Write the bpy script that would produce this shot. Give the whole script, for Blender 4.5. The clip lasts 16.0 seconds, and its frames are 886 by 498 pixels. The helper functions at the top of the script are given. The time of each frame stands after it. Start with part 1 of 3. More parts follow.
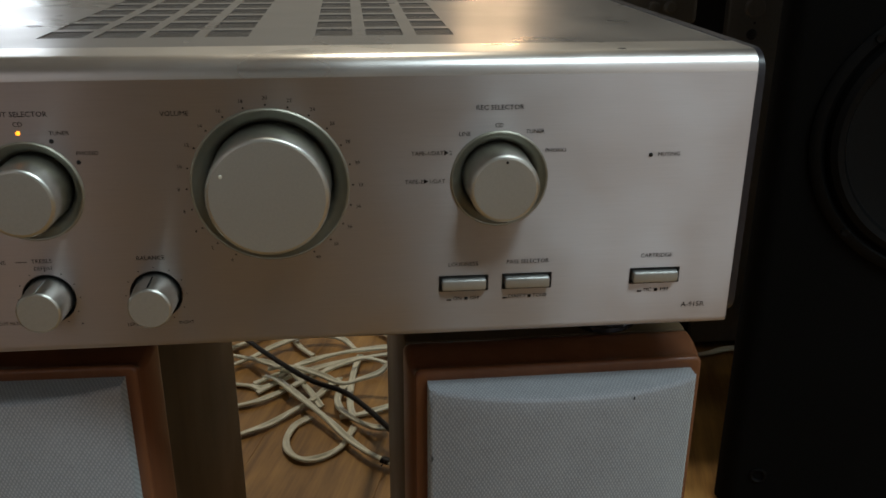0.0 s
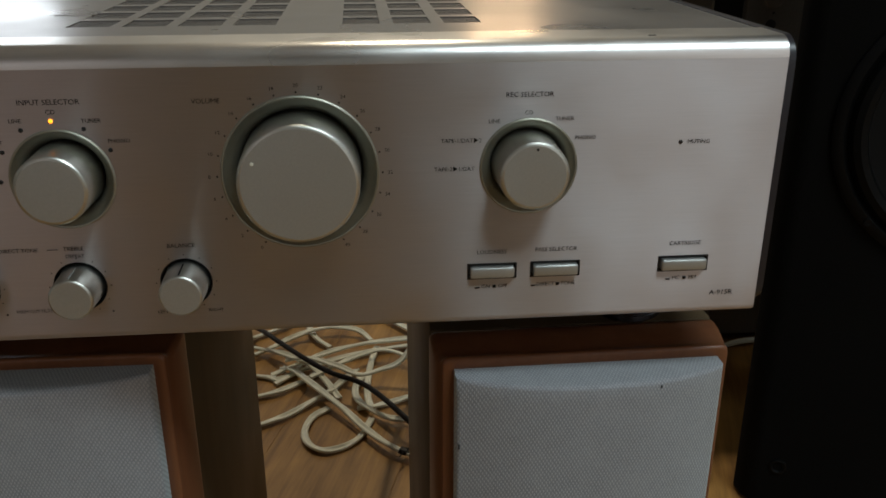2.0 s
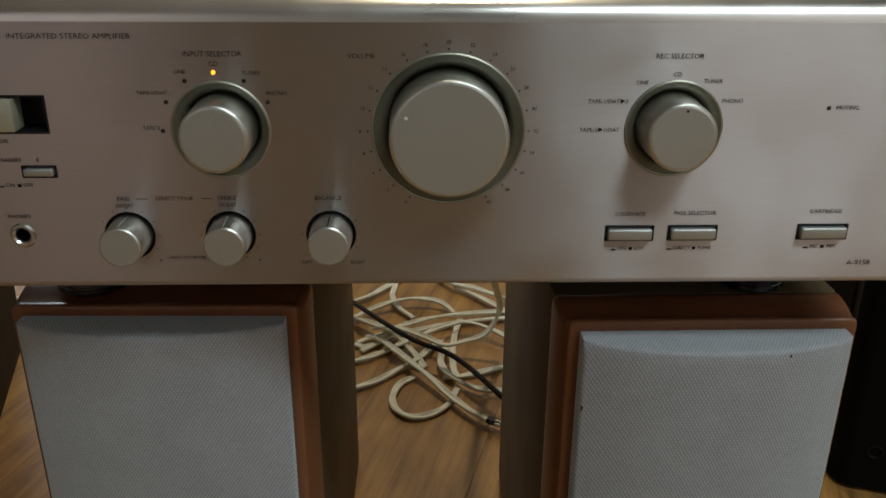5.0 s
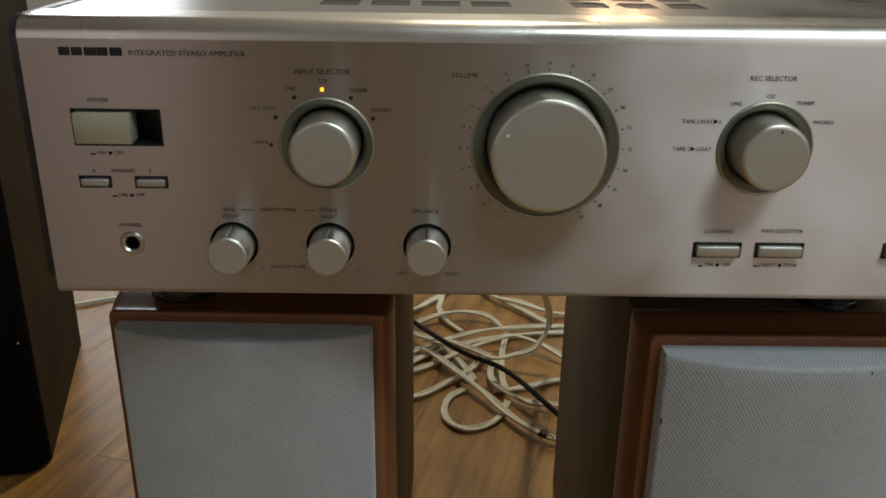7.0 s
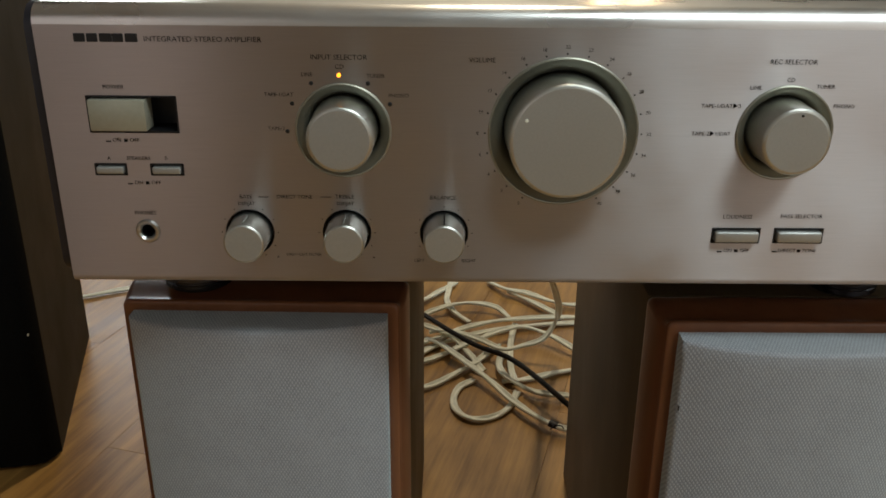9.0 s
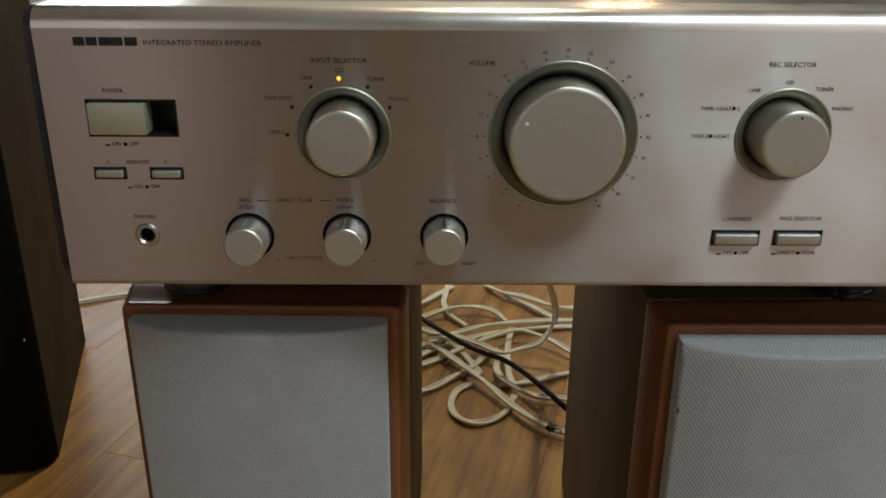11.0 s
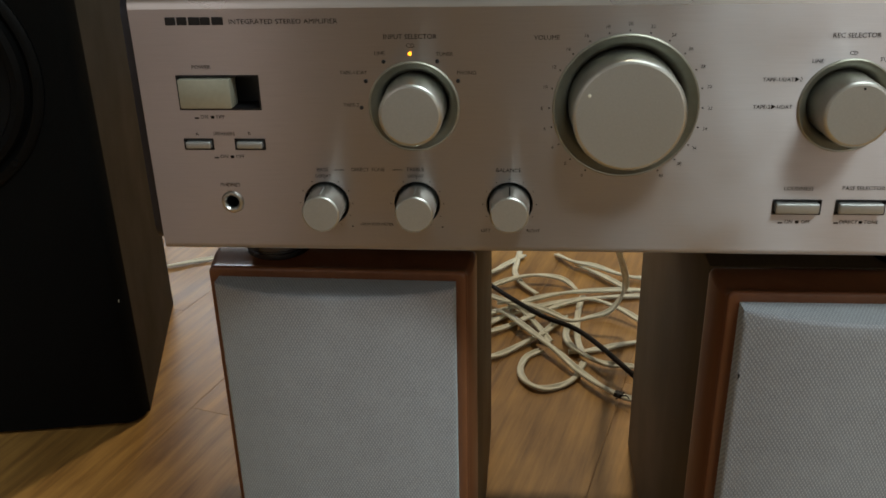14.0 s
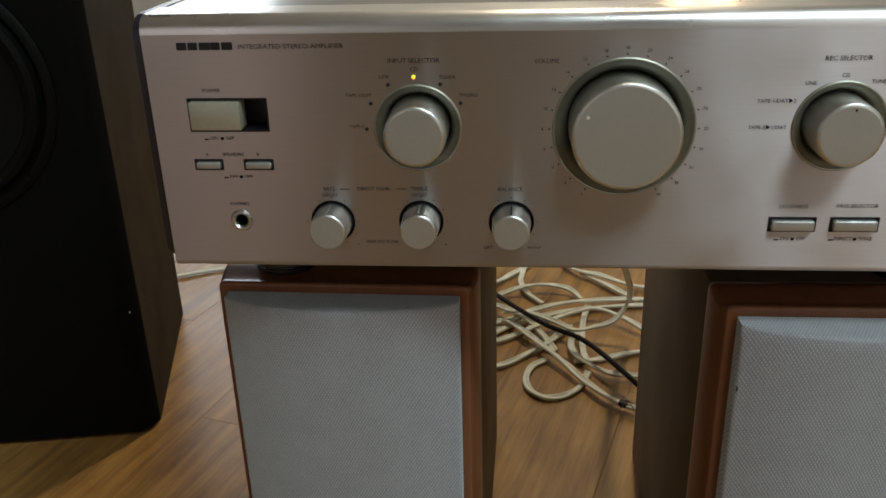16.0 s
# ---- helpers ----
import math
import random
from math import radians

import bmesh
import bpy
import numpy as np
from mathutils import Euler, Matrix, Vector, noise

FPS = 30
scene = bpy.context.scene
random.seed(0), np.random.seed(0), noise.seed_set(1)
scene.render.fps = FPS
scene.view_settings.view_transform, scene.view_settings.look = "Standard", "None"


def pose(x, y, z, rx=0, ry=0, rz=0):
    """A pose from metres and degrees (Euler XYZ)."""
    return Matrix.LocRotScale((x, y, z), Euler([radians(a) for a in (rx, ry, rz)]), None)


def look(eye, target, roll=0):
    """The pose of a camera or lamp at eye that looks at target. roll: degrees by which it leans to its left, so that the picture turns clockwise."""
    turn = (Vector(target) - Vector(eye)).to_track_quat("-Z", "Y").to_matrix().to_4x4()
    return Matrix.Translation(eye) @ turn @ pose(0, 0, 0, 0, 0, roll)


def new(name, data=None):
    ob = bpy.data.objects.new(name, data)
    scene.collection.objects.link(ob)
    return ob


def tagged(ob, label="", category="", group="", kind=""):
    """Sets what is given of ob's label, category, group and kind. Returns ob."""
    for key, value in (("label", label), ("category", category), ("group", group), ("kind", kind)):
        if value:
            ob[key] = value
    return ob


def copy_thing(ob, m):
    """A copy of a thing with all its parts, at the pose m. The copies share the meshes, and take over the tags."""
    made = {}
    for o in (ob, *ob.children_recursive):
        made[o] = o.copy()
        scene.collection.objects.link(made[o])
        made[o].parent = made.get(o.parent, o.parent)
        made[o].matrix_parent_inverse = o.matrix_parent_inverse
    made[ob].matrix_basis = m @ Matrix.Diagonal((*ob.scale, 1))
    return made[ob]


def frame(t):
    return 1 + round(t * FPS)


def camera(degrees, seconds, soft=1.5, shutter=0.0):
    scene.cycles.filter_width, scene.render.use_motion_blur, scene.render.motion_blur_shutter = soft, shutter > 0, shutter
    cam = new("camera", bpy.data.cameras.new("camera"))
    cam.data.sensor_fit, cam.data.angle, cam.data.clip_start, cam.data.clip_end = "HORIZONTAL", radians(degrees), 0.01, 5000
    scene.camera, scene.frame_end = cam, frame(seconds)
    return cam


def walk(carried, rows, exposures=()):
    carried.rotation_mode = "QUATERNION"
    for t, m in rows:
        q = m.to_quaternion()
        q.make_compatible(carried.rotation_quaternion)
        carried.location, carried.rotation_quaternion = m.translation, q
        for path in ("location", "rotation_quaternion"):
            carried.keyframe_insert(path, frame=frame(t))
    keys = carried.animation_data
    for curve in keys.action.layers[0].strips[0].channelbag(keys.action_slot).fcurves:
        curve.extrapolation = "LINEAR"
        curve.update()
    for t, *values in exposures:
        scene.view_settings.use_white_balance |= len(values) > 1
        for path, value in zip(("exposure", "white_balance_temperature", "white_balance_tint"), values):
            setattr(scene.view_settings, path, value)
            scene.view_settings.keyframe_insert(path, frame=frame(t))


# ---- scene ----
cam = camera(53.75, 16.0, soft=1.7)
PATH = [
    (0, (0.04575, -0.37509, 0.52070), (0.14602, 0.55103, 0.15705), 0.26),
    (0.5, (0.04228, -0.37505, 0.51941), (0.14047, 0.55072, 0.15430), 0.20),
    (1, (0.03999, -0.37506, 0.51912), (0.13500, 0.55050, 0.15264), 0.08),
    (1.5, (0.03876, -0.37507, 0.51814), (0.13051, 0.55028, 0.15029), 0.02),
    (2, (0.03660, -0.37547, 0.51793), (0.12622, 0.54932, 0.14816), -0.00),
    (2.5, (0.03159, -0.37571, 0.51560), (0.11260, 0.54801, 0.14120), 0.02),
    (3, (0.02385, -0.37664, 0.51375), (0.09431, 0.54629, 0.13527), 0.08),
    (3.5, (0.01348, -0.37818, 0.51107), (0.07244, 0.54266, 0.12561), 0.29),
    (4, (0.00775, -0.37990, 0.50911), (0.05558, 0.53952, 0.11876), 0.40),
    (6.5, (-0.02961, -0.39148, 0.51054), (-0.02149, 0.53520, 0.13477), 0.58),
    (7, (-0.03872, -0.39474, 0.51314), (-0.03482, 0.53328, 0.14063), 0.71),
    (7.5, (-0.04301, -0.39476, 0.51048), (-0.04413, 0.53190, 0.13457), 0.44),
    (8, (-0.04439, -0.39447, 0.51020), (-0.04669, 0.53099, 0.13138), 0.29),
    (8.5, (-0.04493, -0.39419, 0.50880), (-0.04697, 0.53089, 0.12905), 0.29),
    (9, (-0.04604, -0.39397, 0.50911), (-0.04422, 0.53138, 0.13001), 0.43),
    (11.5, (-0.04918, -0.39411, 0.50851), (-0.04127, 0.53302, 0.13386), 0.39),
    (12, (-0.04972, -0.39419, 0.50782), (-0.04395, 0.53277, 0.13269), 0.42),
    (12.5, (-0.04570, -0.39719, 0.50639), (-0.06048, 0.52202, 0.11289), 0.33),
    (13, (-0.03778, -0.39812, 0.50897), (-0.07632, 0.51322, 0.09914), -0.48),
    (13.5, (-0.03862, -0.41049, 0.51726), (-0.09794, 0.50026, 0.10857), -1.17),
    (14, (-0.04367, -0.41397, 0.51522), (-0.12152, 0.49672, 0.10953), -1.28),
    (14.5, (-0.03850, -0.41704, 0.52498), (-0.11427, 0.49783, 0.12841), -1.66),
    (15, (-0.03693, -0.41364, 0.52341), (-0.10253, 0.50110, 0.12473), -1.73),
    (15.5, (-0.04080, -0.41770, 0.52185), (-0.11532, 0.49570, 0.12168), -1.38),
    (16, (-0.04046, -0.42184, 0.52530), (-0.12758, 0.49058, 0.12543), -1.65),
]
walk(cam, [(t, look(eye, target, roll)) for t, eye, target, roll in PATH], [(0, -0.33, 6280, 10), (4, -0.17, 6450, 10), (7, 0.0, 6600, 10), (9, 0.1, 6590, 10), (12.5, 0.1, 6750, 10), (16, 0.18, 6350, 10)])

# ---------------------------------------------------------------- light
world = bpy.data.worlds.new("room_dark")
world.use_nodes = True
world.node_tree.nodes["Background"].inputs[0].default_value = (0.5, 0.55, 0.6, 1)
world.node_tree.nodes["Background"].inputs[1].default_value = 0.02
scene.world = world


def area_lamp(name, eye, target, w, h, watts, colour):
    data = bpy.data.lights.new(name, "AREA")
    data.shape, data.size, data.size_y, data.energy, data.color = "RECTANGLE", w, h, watts, colour
    ob = new(name, data)
    ob.matrix_world = look(eye, target)
    return ob


# ceiling lamps, two tall unseen fills added at the camera's end of the room to brighten the front panel, daylight
# through the back window, two warm bulbs on the back wall
area_lamp("ceiling_lamp_light", (1.00, -0.95, 2.3), (1.00, -0.95, 0), 1.3, 0.50, 33.0, (0.84, 0.98, 1.0))
area_lamp("front_fill_light", (-0.80, -1.55, 0.85), (-0.1, 0, 0.4), 0.5, 1.2, 0.85, (1.0, 0.90, 0.89))
area_lamp("front_fill_light", (1.05, -1.5, 0.95), (0.1, 0, 0.4), 1.05, 1.4, 2.75, (1.0, 0.95, 0.92))
area_lamp("ceiling_lamp_light", (0.15, 1.25, 2.3), (0.15, 1.25, 0), 0.08, 0.08, 18.5, (1.0, 0.87, 0.64))
area_lamp("window_light", (-0.95, 1.92, 0.80), (-0.95, 0, 0.70), 0.5, 0.5, 3.6, (0.90, 0.96, 1.0))
for bulb_x in (0.375, 0.465):
    area_lamp("wall_bulb_light", (bulb_x, 1.92, 0.85), (bulb_x - 0.1, 0, 0.5), 0.05, 0.16, 0.42, (1.0, 0.66, 0.36))


# ---------------------------------------------------------------- materials
def material(name, colour=(0.5, 0.5, 0.5), rough=0.5, metal=0.0, grain=None, amount=0.15, bump=0.0, aniso=0.0,
             tint=None, spread=0.0, specular=0.5, grime=0.0):
    """A principled surface. grain: texture scales along x, y, z of the object; amount: its share in colour; tint: second colour."""
    m = bpy.data.materials.new(name)
    m.use_nodes = True
    n, l = m.node_tree.nodes, m.node_tree.links
    b = n["Principled BSDF"]
    b.inputs["Base Color"].default_value = (*colour, 1)
    b.inputs["Roughness"].default_value = rough
    b.inputs["Metallic"].default_value = metal
    b.inputs["Specular IOR Level"].default_value = specular
    if aniso:
        b.inputs["Anisotropic"].default_value = aniso
        tangent = n.new("ShaderNodeTangent")
        tangent.direction_type = "UV_MAP"
        tangent.uv_map = "brush"
        l.new(tangent.outputs[0], b.inputs["Tangent"])
    if grain:
        coord = n.new("ShaderNodeTexCoord")
        mapping = n.new("ShaderNodeMapping")
        mapping.inputs["Scale"].default_value = grain
        l.new(coord.outputs["Object"], mapping.inputs[0])
        info = n.new("ShaderNodeObjectInfo")
        shift = n.new("ShaderNodeVectorMath")
        shift.operation = "SCALE"
        shift.inputs[0].default_value = (37.0, 53.0, 71.0)
        l.new(info.outputs["Random"], shift.inputs["Scale"])
        if spread:
            l.new(shift.outputs[0], mapping.inputs["Location"])
        fine = n.new("ShaderNodeTexNoise")
        fine.inputs["Scale"].default_value = 1.0
        fine.inputs["Detail"].default_value = 6.0
        fine.inputs["Roughness"].default_value = 0.65
        l.new(mapping.outputs[0], fine.inputs["Vector"])
        broad = n.new("ShaderNodeTexNoise")
        broad.inputs["Scale"].default_value = 14.0
        broad.inputs["Detail"].default_value = 3.0
        l.new(coord.outputs["Object"], broad.inputs["Vector"])
        both = n.new("ShaderNodeMath")
        both.operation = "MULTIPLY_ADD"
        both.inputs[1].default_value = 0.35
        l.new(broad.outputs[0], both.inputs[0])
        l.new(fine.outputs[0], both.inputs[2])
        ramp = n.new("ShaderNodeValToRGB")
        second = tint or tuple(c * (1 - 2 * amount) for c in colour)
        ramp.color_ramp.elements[0].position, ramp.color_ramp.elements[1].position = 0.45, 0.9
        ramp.color_ramp.elements[0].color = (*second, 1)
        ramp.color_ramp.elements[1].color = (*colour, 1)
        l.new(both.outputs[0], ramp.inputs[0])
        out = ramp.outputs[0]
        if spread:
            hsv = n.new("ShaderNodeHueSaturation")
            value = n.new("ShaderNodeMapRange")
            value.inputs["To Min"].default_value, value.inputs["To Max"].default_value = 1 - spread, 1 + spread
            l.new(info.outputs["Random"], value.inputs[0])
            l.new(value.outputs[0], hsv.inputs["Value"])
            l.new(out, hsv.inputs["Color"])
            out = hsv.outputs[0]
        l.new(out, b.inputs["Base Color"])
        wear = n.new("ShaderNodeMapRange")
        wear.inputs["From Min"].default_value, wear.inputs["From Max"].default_value = 0.3, 0.7
        wear.inputs["To Min"].default_value, wear.inputs["To Max"].default_value = max(rough - 0.05 - grime, 0.02), min(rough + 0.06 + grime, 1)
        l.new(broad.outputs[0], wear.inputs[0])
        l.new(wear.outputs[0], b.inputs["Roughness"])
        if bump:
            node = n.new("ShaderNodeBump")
            node.inputs["Strength"].default_value = 0.6
            node.inputs["Distance"].default_value = bump
            l.new(fine.outputs[0], node.inputs["Height"])
            l.new(node.outputs[0], b.inputs["Normal"])
    return m


def cloth(name, colour, dark, pitch):
    """Woven cloth: a diagonal lattice of threads with relief and a few shiny ones."""
    m = material(name, colour, 0.75, 0.0)
    n, l = m.node_tree.nodes, m.node_tree.links
    b = n["Principled BSDF"]
    coord = n.new("ShaderNodeTexCoord")
    tilt = n.new("ShaderNodeMapping")
    tilt.inputs["Rotation"].default_value = (radians(45), 0, 0)
    l.new(coord.outputs["Object"], tilt.inputs[0])
    waves = []
    for angle in (38, -38):
        turn = n.new("ShaderNodeMapping")
        turn.inputs["Rotation"].default_value = (0, radians(angle), 0)
        l.new(tilt.outputs[0], turn.inputs[0])
        w = n.new("ShaderNodeTexWave")
        w.bands_direction = "X"
        w.inputs["Scale"].default_value = 2 * math.pi / (20 * pitch)
        w.inputs["Distortion"].default_value = 1.3
        w.inputs["Detail"].default_value = 1.0
        w.inputs["Detail Scale"].default_value = 2.0
        l.new(turn.outputs[0], w.inputs[0])
        waves.append(w)
    mix = n.new("ShaderNodeMath")
    mix.operation = "MULTIPLY"
    l.new(waves[0].outputs["Fac"], mix.inputs[0])
    l.new(waves[1].outputs["Fac"], mix.inputs[1])
    total = mix
    for size, share in ((420.0, 0.40), (70.0, 0.34)):
        slub = n.new("ShaderNodeTexNoise")
        slub.inputs["Scale"].default_value = size
        slub.inputs["Detail"].default_value = 3.0
        l.new(coord.outputs["Object"], slub.inputs["Vector"])
        added = n.new("ShaderNodeMath")
        added.operation = "MULTIPLY_ADD"
        added.inputs[1].default_value = share
        l.new(slub.outputs[0], added.inputs[0])
        l.new(total.outputs[0], added.inputs[2])
        total = added
    ramp = n.new("ShaderNodeValToRGB")
    ramp.color_ramp.elements[0].position, ramp.color_ramp.elements[1].position = 0.22, 0.95
    ramp.color_ramp.elements[0].color, ramp.color_ramp.elements[1].color = (*dark, 1), (*colour, 1)
    l.new(total.outputs[0], ramp.inputs[0])
    l.new(ramp.outputs[0], b.inputs["Base Color"])
    node = n.new("ShaderNodeBump")
    node.inputs["Strength"].default_value = 0.4
    node.inputs["Distance"].default_value = 0.0004
    l.new(mix.outputs[0], node.inputs["Height"])
    l.new(node.outputs[0], b.inputs["Normal"])
    b.inputs["Sheen Weight"].default_value = 0.6
    b.inputs["Sheen Tint"].default_value = (0.8, 1.0, 1.0, 1)
    return m


def glowing(name, colour, strength):
    m = material(name, colour, 0.4)
    b = m.node_tree.nodes["Principled BSDF"]
    b.inputs["Emission Color"].default_value = (*colour, 1)
    b.inputs["Emission Strength"].default_value = strength
    return m


BRUSHED = material("brushed_champagne_aluminium", (0.51, 0.482, 0.486), 0.36, 1.0, (40, 40, 2000), 0.045, 0.000015, aniso=0.98, grime=0.03)
POLISHED = material("polished_champagne_edge", (0.72, 0.70, 0.68), 0.30, 1.0, (28, 28, 2400), 0.05, aniso=0.4, grime=0.02)
SATIN = material("satin_silver_aluminium", (0.455, 0.468, 0.455), 0.40, 0.7, (900, 900, 900), 0.05, aniso=0.0)
BARREL = material("turned_bright_aluminium", (0.60, 0.605, 0.56), 0.35, 1.0, (300, 300, 900), 0.05)
SPUN = material("spun_champagne_aluminium", (0.36, 0.355, 0.295), 0.42, 0.85, (300, 300, 300), 0.05)
COVER = material("champagne_painted_steel", (0.27, 0.262, 0.262), 0.30, 0.75, (700, 700, 700), 0.06, 0.00002)
CHEEK = material("dark_navy_side_paint", (0.018, 0.018, 0.026), 0.35, 0.0, (60, 60, 60), 0.2)
BLACK = material("black_plastic", (0.008, 0.008, 0.010), 0.5, 0.0, (200, 200, 200), 0.2)
INK = material("dark_printed_ink", (0.008, 0.007, 0.007), 0.7, specular=0.1)
IVORY = material("ivory_button_plastic", (0.41, 0.40, 0.315), 0.38, 0.35, (400, 400, 400), 0.05)
CHROME = material("bright_chrome", (0.6, 0.6, 0.58), 0.32, 1.0, (300, 300, 300), 0.05)
SLAT = material("dark_vent_steel", (0.09, 0.087, 0.087), 0.5, 0.5, (500, 500, 500), 0.1)
DARKCHROME = material("smoky_chrome", (0.10, 0.10, 0.115), 0.25, 1.0, (300, 300, 300), 0.05)
LED = glowing("amber_indicator_glow", (1.0, 0.32, 0.015), 3.0)
CHERRY = material("cherry_wood_veneer", (0.225, 0.092, 0.042), 0.33, 0.0, (60, 60, 6), 0.2, 0.00003, tint=(0.16, 0.058, 0.024), specular=0.45)
VINYL = material("olive_grey_metallic_vinyl", (0.118, 0.080, 0.041), 0.52, 0.04, (250, 40, 8), 0.14, 0.00004, specular=0.35)
GRILLE = cloth("silver_blue_grille_cloth", (0.39, 0.403, 0.435), (0.225, 0.23, 0.247), 0.0015)
WALNUT = material("dark_walnut_vinyl", (0.019, 0.014, 0.0065), 0.6, 0.0, (260, 260, 7), 0.3, 0.00012, tint=(0.010, 0.007, 0.004), specular=0.2)
BLACKCLOTH = material("matt_black_baffle", (0.0080, 0.0076, 0.0070), 0.85, 0.0, (500, 500, 500), 0.25, 0.0001, specular=0.04)
CONE = material("dark_paper_cone", (0.007, 0.007, 0.007), 0.65, 0.0, (300, 300, 300), 0.2, specular=0.12)
RUBBER = material("black_rubber_surround", (0.004, 0.004, 0.004), 0.5, 0.0, (200, 200, 200), 0.2, specular=0.12)
PLANK = material("honey_oak_laminate", (0.49, 0.268, 0.075), 0.38, 0.0, (6, 75, 60), 0.2, 0.0002, tint=(0.155, 0.072, 0.022), spread=0.14)
SEAM = material("plank_underlay", (0.30, 0.19, 0.09), 0.8, 0.0, (20, 20, 20), 0.2)
CREAM = material("cream_cable_sheath", (0.82, 0.81, 0.68), 0.4, 0.0, (80, 80, 80), 0.12)
BLACKWIRE = material("black_cable_sheath", (0.012, 0.008, 0.007), 0.45, 0.0, (80, 80, 80), 0.15, specular=0.2)
GREY = material("grey_metallic_plastic", (0.20, 0.195, 0.185), 0.4, 0.5, (300, 300, 300), 0.1)
PAINT = material("off_white_wall_paint", (0.60, 0.61, 0.61), 0.85, 0.0, (30, 30, 30), 0.06, 0.0003)


# ---------------------------------------------------------------- mesh helpers
def mesh_of(name, bm, mat, smooth=None, recalc=True):
    if recalc:
        bmesh.ops.recalc_face_normals(bm, faces=bm.faces)
    uv = bm.loops.layers.uv.new("brush")
    for face in bm.faces:
        for loop in face.loops:
            c = loop.vert.co
            loop[uv].uv = (c.z + (c.y if c.z > 0.4 else -c.y), c.x)
    data = bpy.data.meshes.new(name)
    bm.to_mesh(data)
    bm.free()
    data.materials.append(mat)
    if smooth:
        for p in data.polygons:
            p.use_smooth = abs(p.normal.y) < 0.9999
        data.set_sharp_from_angle(angle=radians(smooth))
    return data


def part(name, bm, mat, parent, label="", smooth=35, recalc=True):
    ob = new(name, mesh_of(name, bm, mat, smooth, recalc))
    hang(ob, parent)
    return tagged(ob, label)


BACK = {}


def hang(ob, parent):
    """Parents ob; parts of things in BACK are modelled in world places."""
    ob.parent = parent
    if parent.name in BACK:
        ob.matrix_parent_inverse = BACK[parent.name]


def thing(name, label, category, at=(0, 0, 0), turn=0.0, group="", kind="", local=False):
    ob = new(name)
    ob.matrix_world = pose(*at, 0, 0, turn)
    ob.empty_display_size = 0.02
    if not local:
        BACK[ob.name] = pose(*at, 0, 0, turn).inverted()
    return tagged(ob, label, category, group, kind)


def box(bm, x0, x1, y0, y1, z0, z1, bevel=0.0, segments=2):
    made = bmesh.ops.create_cube(bm, size=1.0, matrix=Matrix.LocRotScale(((x0 + x1) / 2, (y0 + y1) / 2, (z0 + z1) / 2), None, (x1 - x0, y1 - y0, z1 - z0)))
    if bevel:
        edges = list({e for v in made["verts"] for e in v.link_edges})
        bmesh.ops.bevel(bm, geom=edges, offset=bevel, segments=segments, profile=0.5, affect="EDGES")
    return bm


def boxed(*size, bevel=0.0, segments=2):
    return box(bmesh.new(), *size, bevel, segments)


def lathe(bm, profile, cx, cz, segments=64, y0=0.0):
    """Turns (radius, y) pairs round a line along y through (cx, cz)."""
    rings = []
    for r, y in profile:
        if r < 1e-6:
            rings.append([bm.verts.new((cx, y0 + y, cz))])
        else:
            rings.append([bm.verts.new((cx + r * math.sin(a), y0 + y, cz + r * math.cos(a))) for a in np.linspace(0, 2 * math.pi, segments, endpoint=False)])
    for a, b in zip(rings, rings[1:]):
        for i in range(segments):
            j = (i + 1) % segments
            if len(a) == 1:
                bm.faces.new((a[0], b[i], b[j]))
            elif len(b) == 1:
                bm.faces.new((a[i], b[0], a[j]))
            else:
                bm.faces.new((a[i], b[i], b[j], a[j]))
    return bm


def upright(bm, profile, cx, cy, z0, segments=48):
    """Turns (radius, height) pairs round an upright line."""
    lathe(bm, profile, 0, 0, segments)
    bmesh.ops.transform(bm, matrix=Matrix.Translation((cx, cy, z0)) @ Matrix.Rotation(radians(90), 4, "X"), verts=bm.verts)
    return bm


def prism(bm, outline, z0, z1):
    """An upright prism over a plan outline."""
    low = [bm.verts.new((x, y, z0)) for x, y in outline]
    high = [bm.verts.new((x, y, z1)) for x, y in outline]
    bm.faces.new(low[::-1]), bm.faces.new(high)
    for i in range(len(low)):
        j = (i + 1) % len(low)
        bm.faces.new((low[i], low[j], high[j], high[i]))
    return bm


def spline(points, steps=10):
    """A smooth line through the points."""
    p = [Vector(q) for q in points]
    p = [2 * p[0] - p[1]] + p + [2 * p[-1] - p[-2]]
    line = []
    for i in range(1, len(p) - 2):
        for k in range(steps):
            s = k / steps
            line.append(0.5 * (2 * p[i] + (p[i + 1] - p[i - 1]) * s + (2 * p[i - 1] - 5 * p[i] + 4 * p[i + 1] - p[i + 2]) * s * s
                               + (3 * p[i] - p[i - 1] - 3 * p[i + 1] + p[i + 2]) * s ** 3))
    return line + [p[-2]]


def sweep(bm, points, section, lean=0.0, steps=10):
    """Carries a cross-section of (across, up) pairs along a smooth line."""
    line, rings = spline(points, steps), []
    for i, p in enumerate(line):
        ahead = (line[min(i + 1, len(line) - 1)] - line[max(i - 1, 0)]).normalized()
        across = ahead.cross(Vector((0, 0, 1))).normalized()
        up = across.cross(ahead)
        a = lean * math.sin(i * 0.23)
        across, up = math.cos(a) * across + math.sin(a) * up, math.cos(a) * up - math.sin(a) * across
        rings.append([bm.verts.new(p + u * across + w * up) for u, w in section])
    for a, b in zip(rings, rings[1:]):
        for i in range(len(section)):
            j = (i + 1) % len(section)
            bm.faces.new((a[i], a[j], b[j], b[i]))
    bm.faces.new(rings[0]), bm.faces.new(rings[-1][::-1])
    return bm


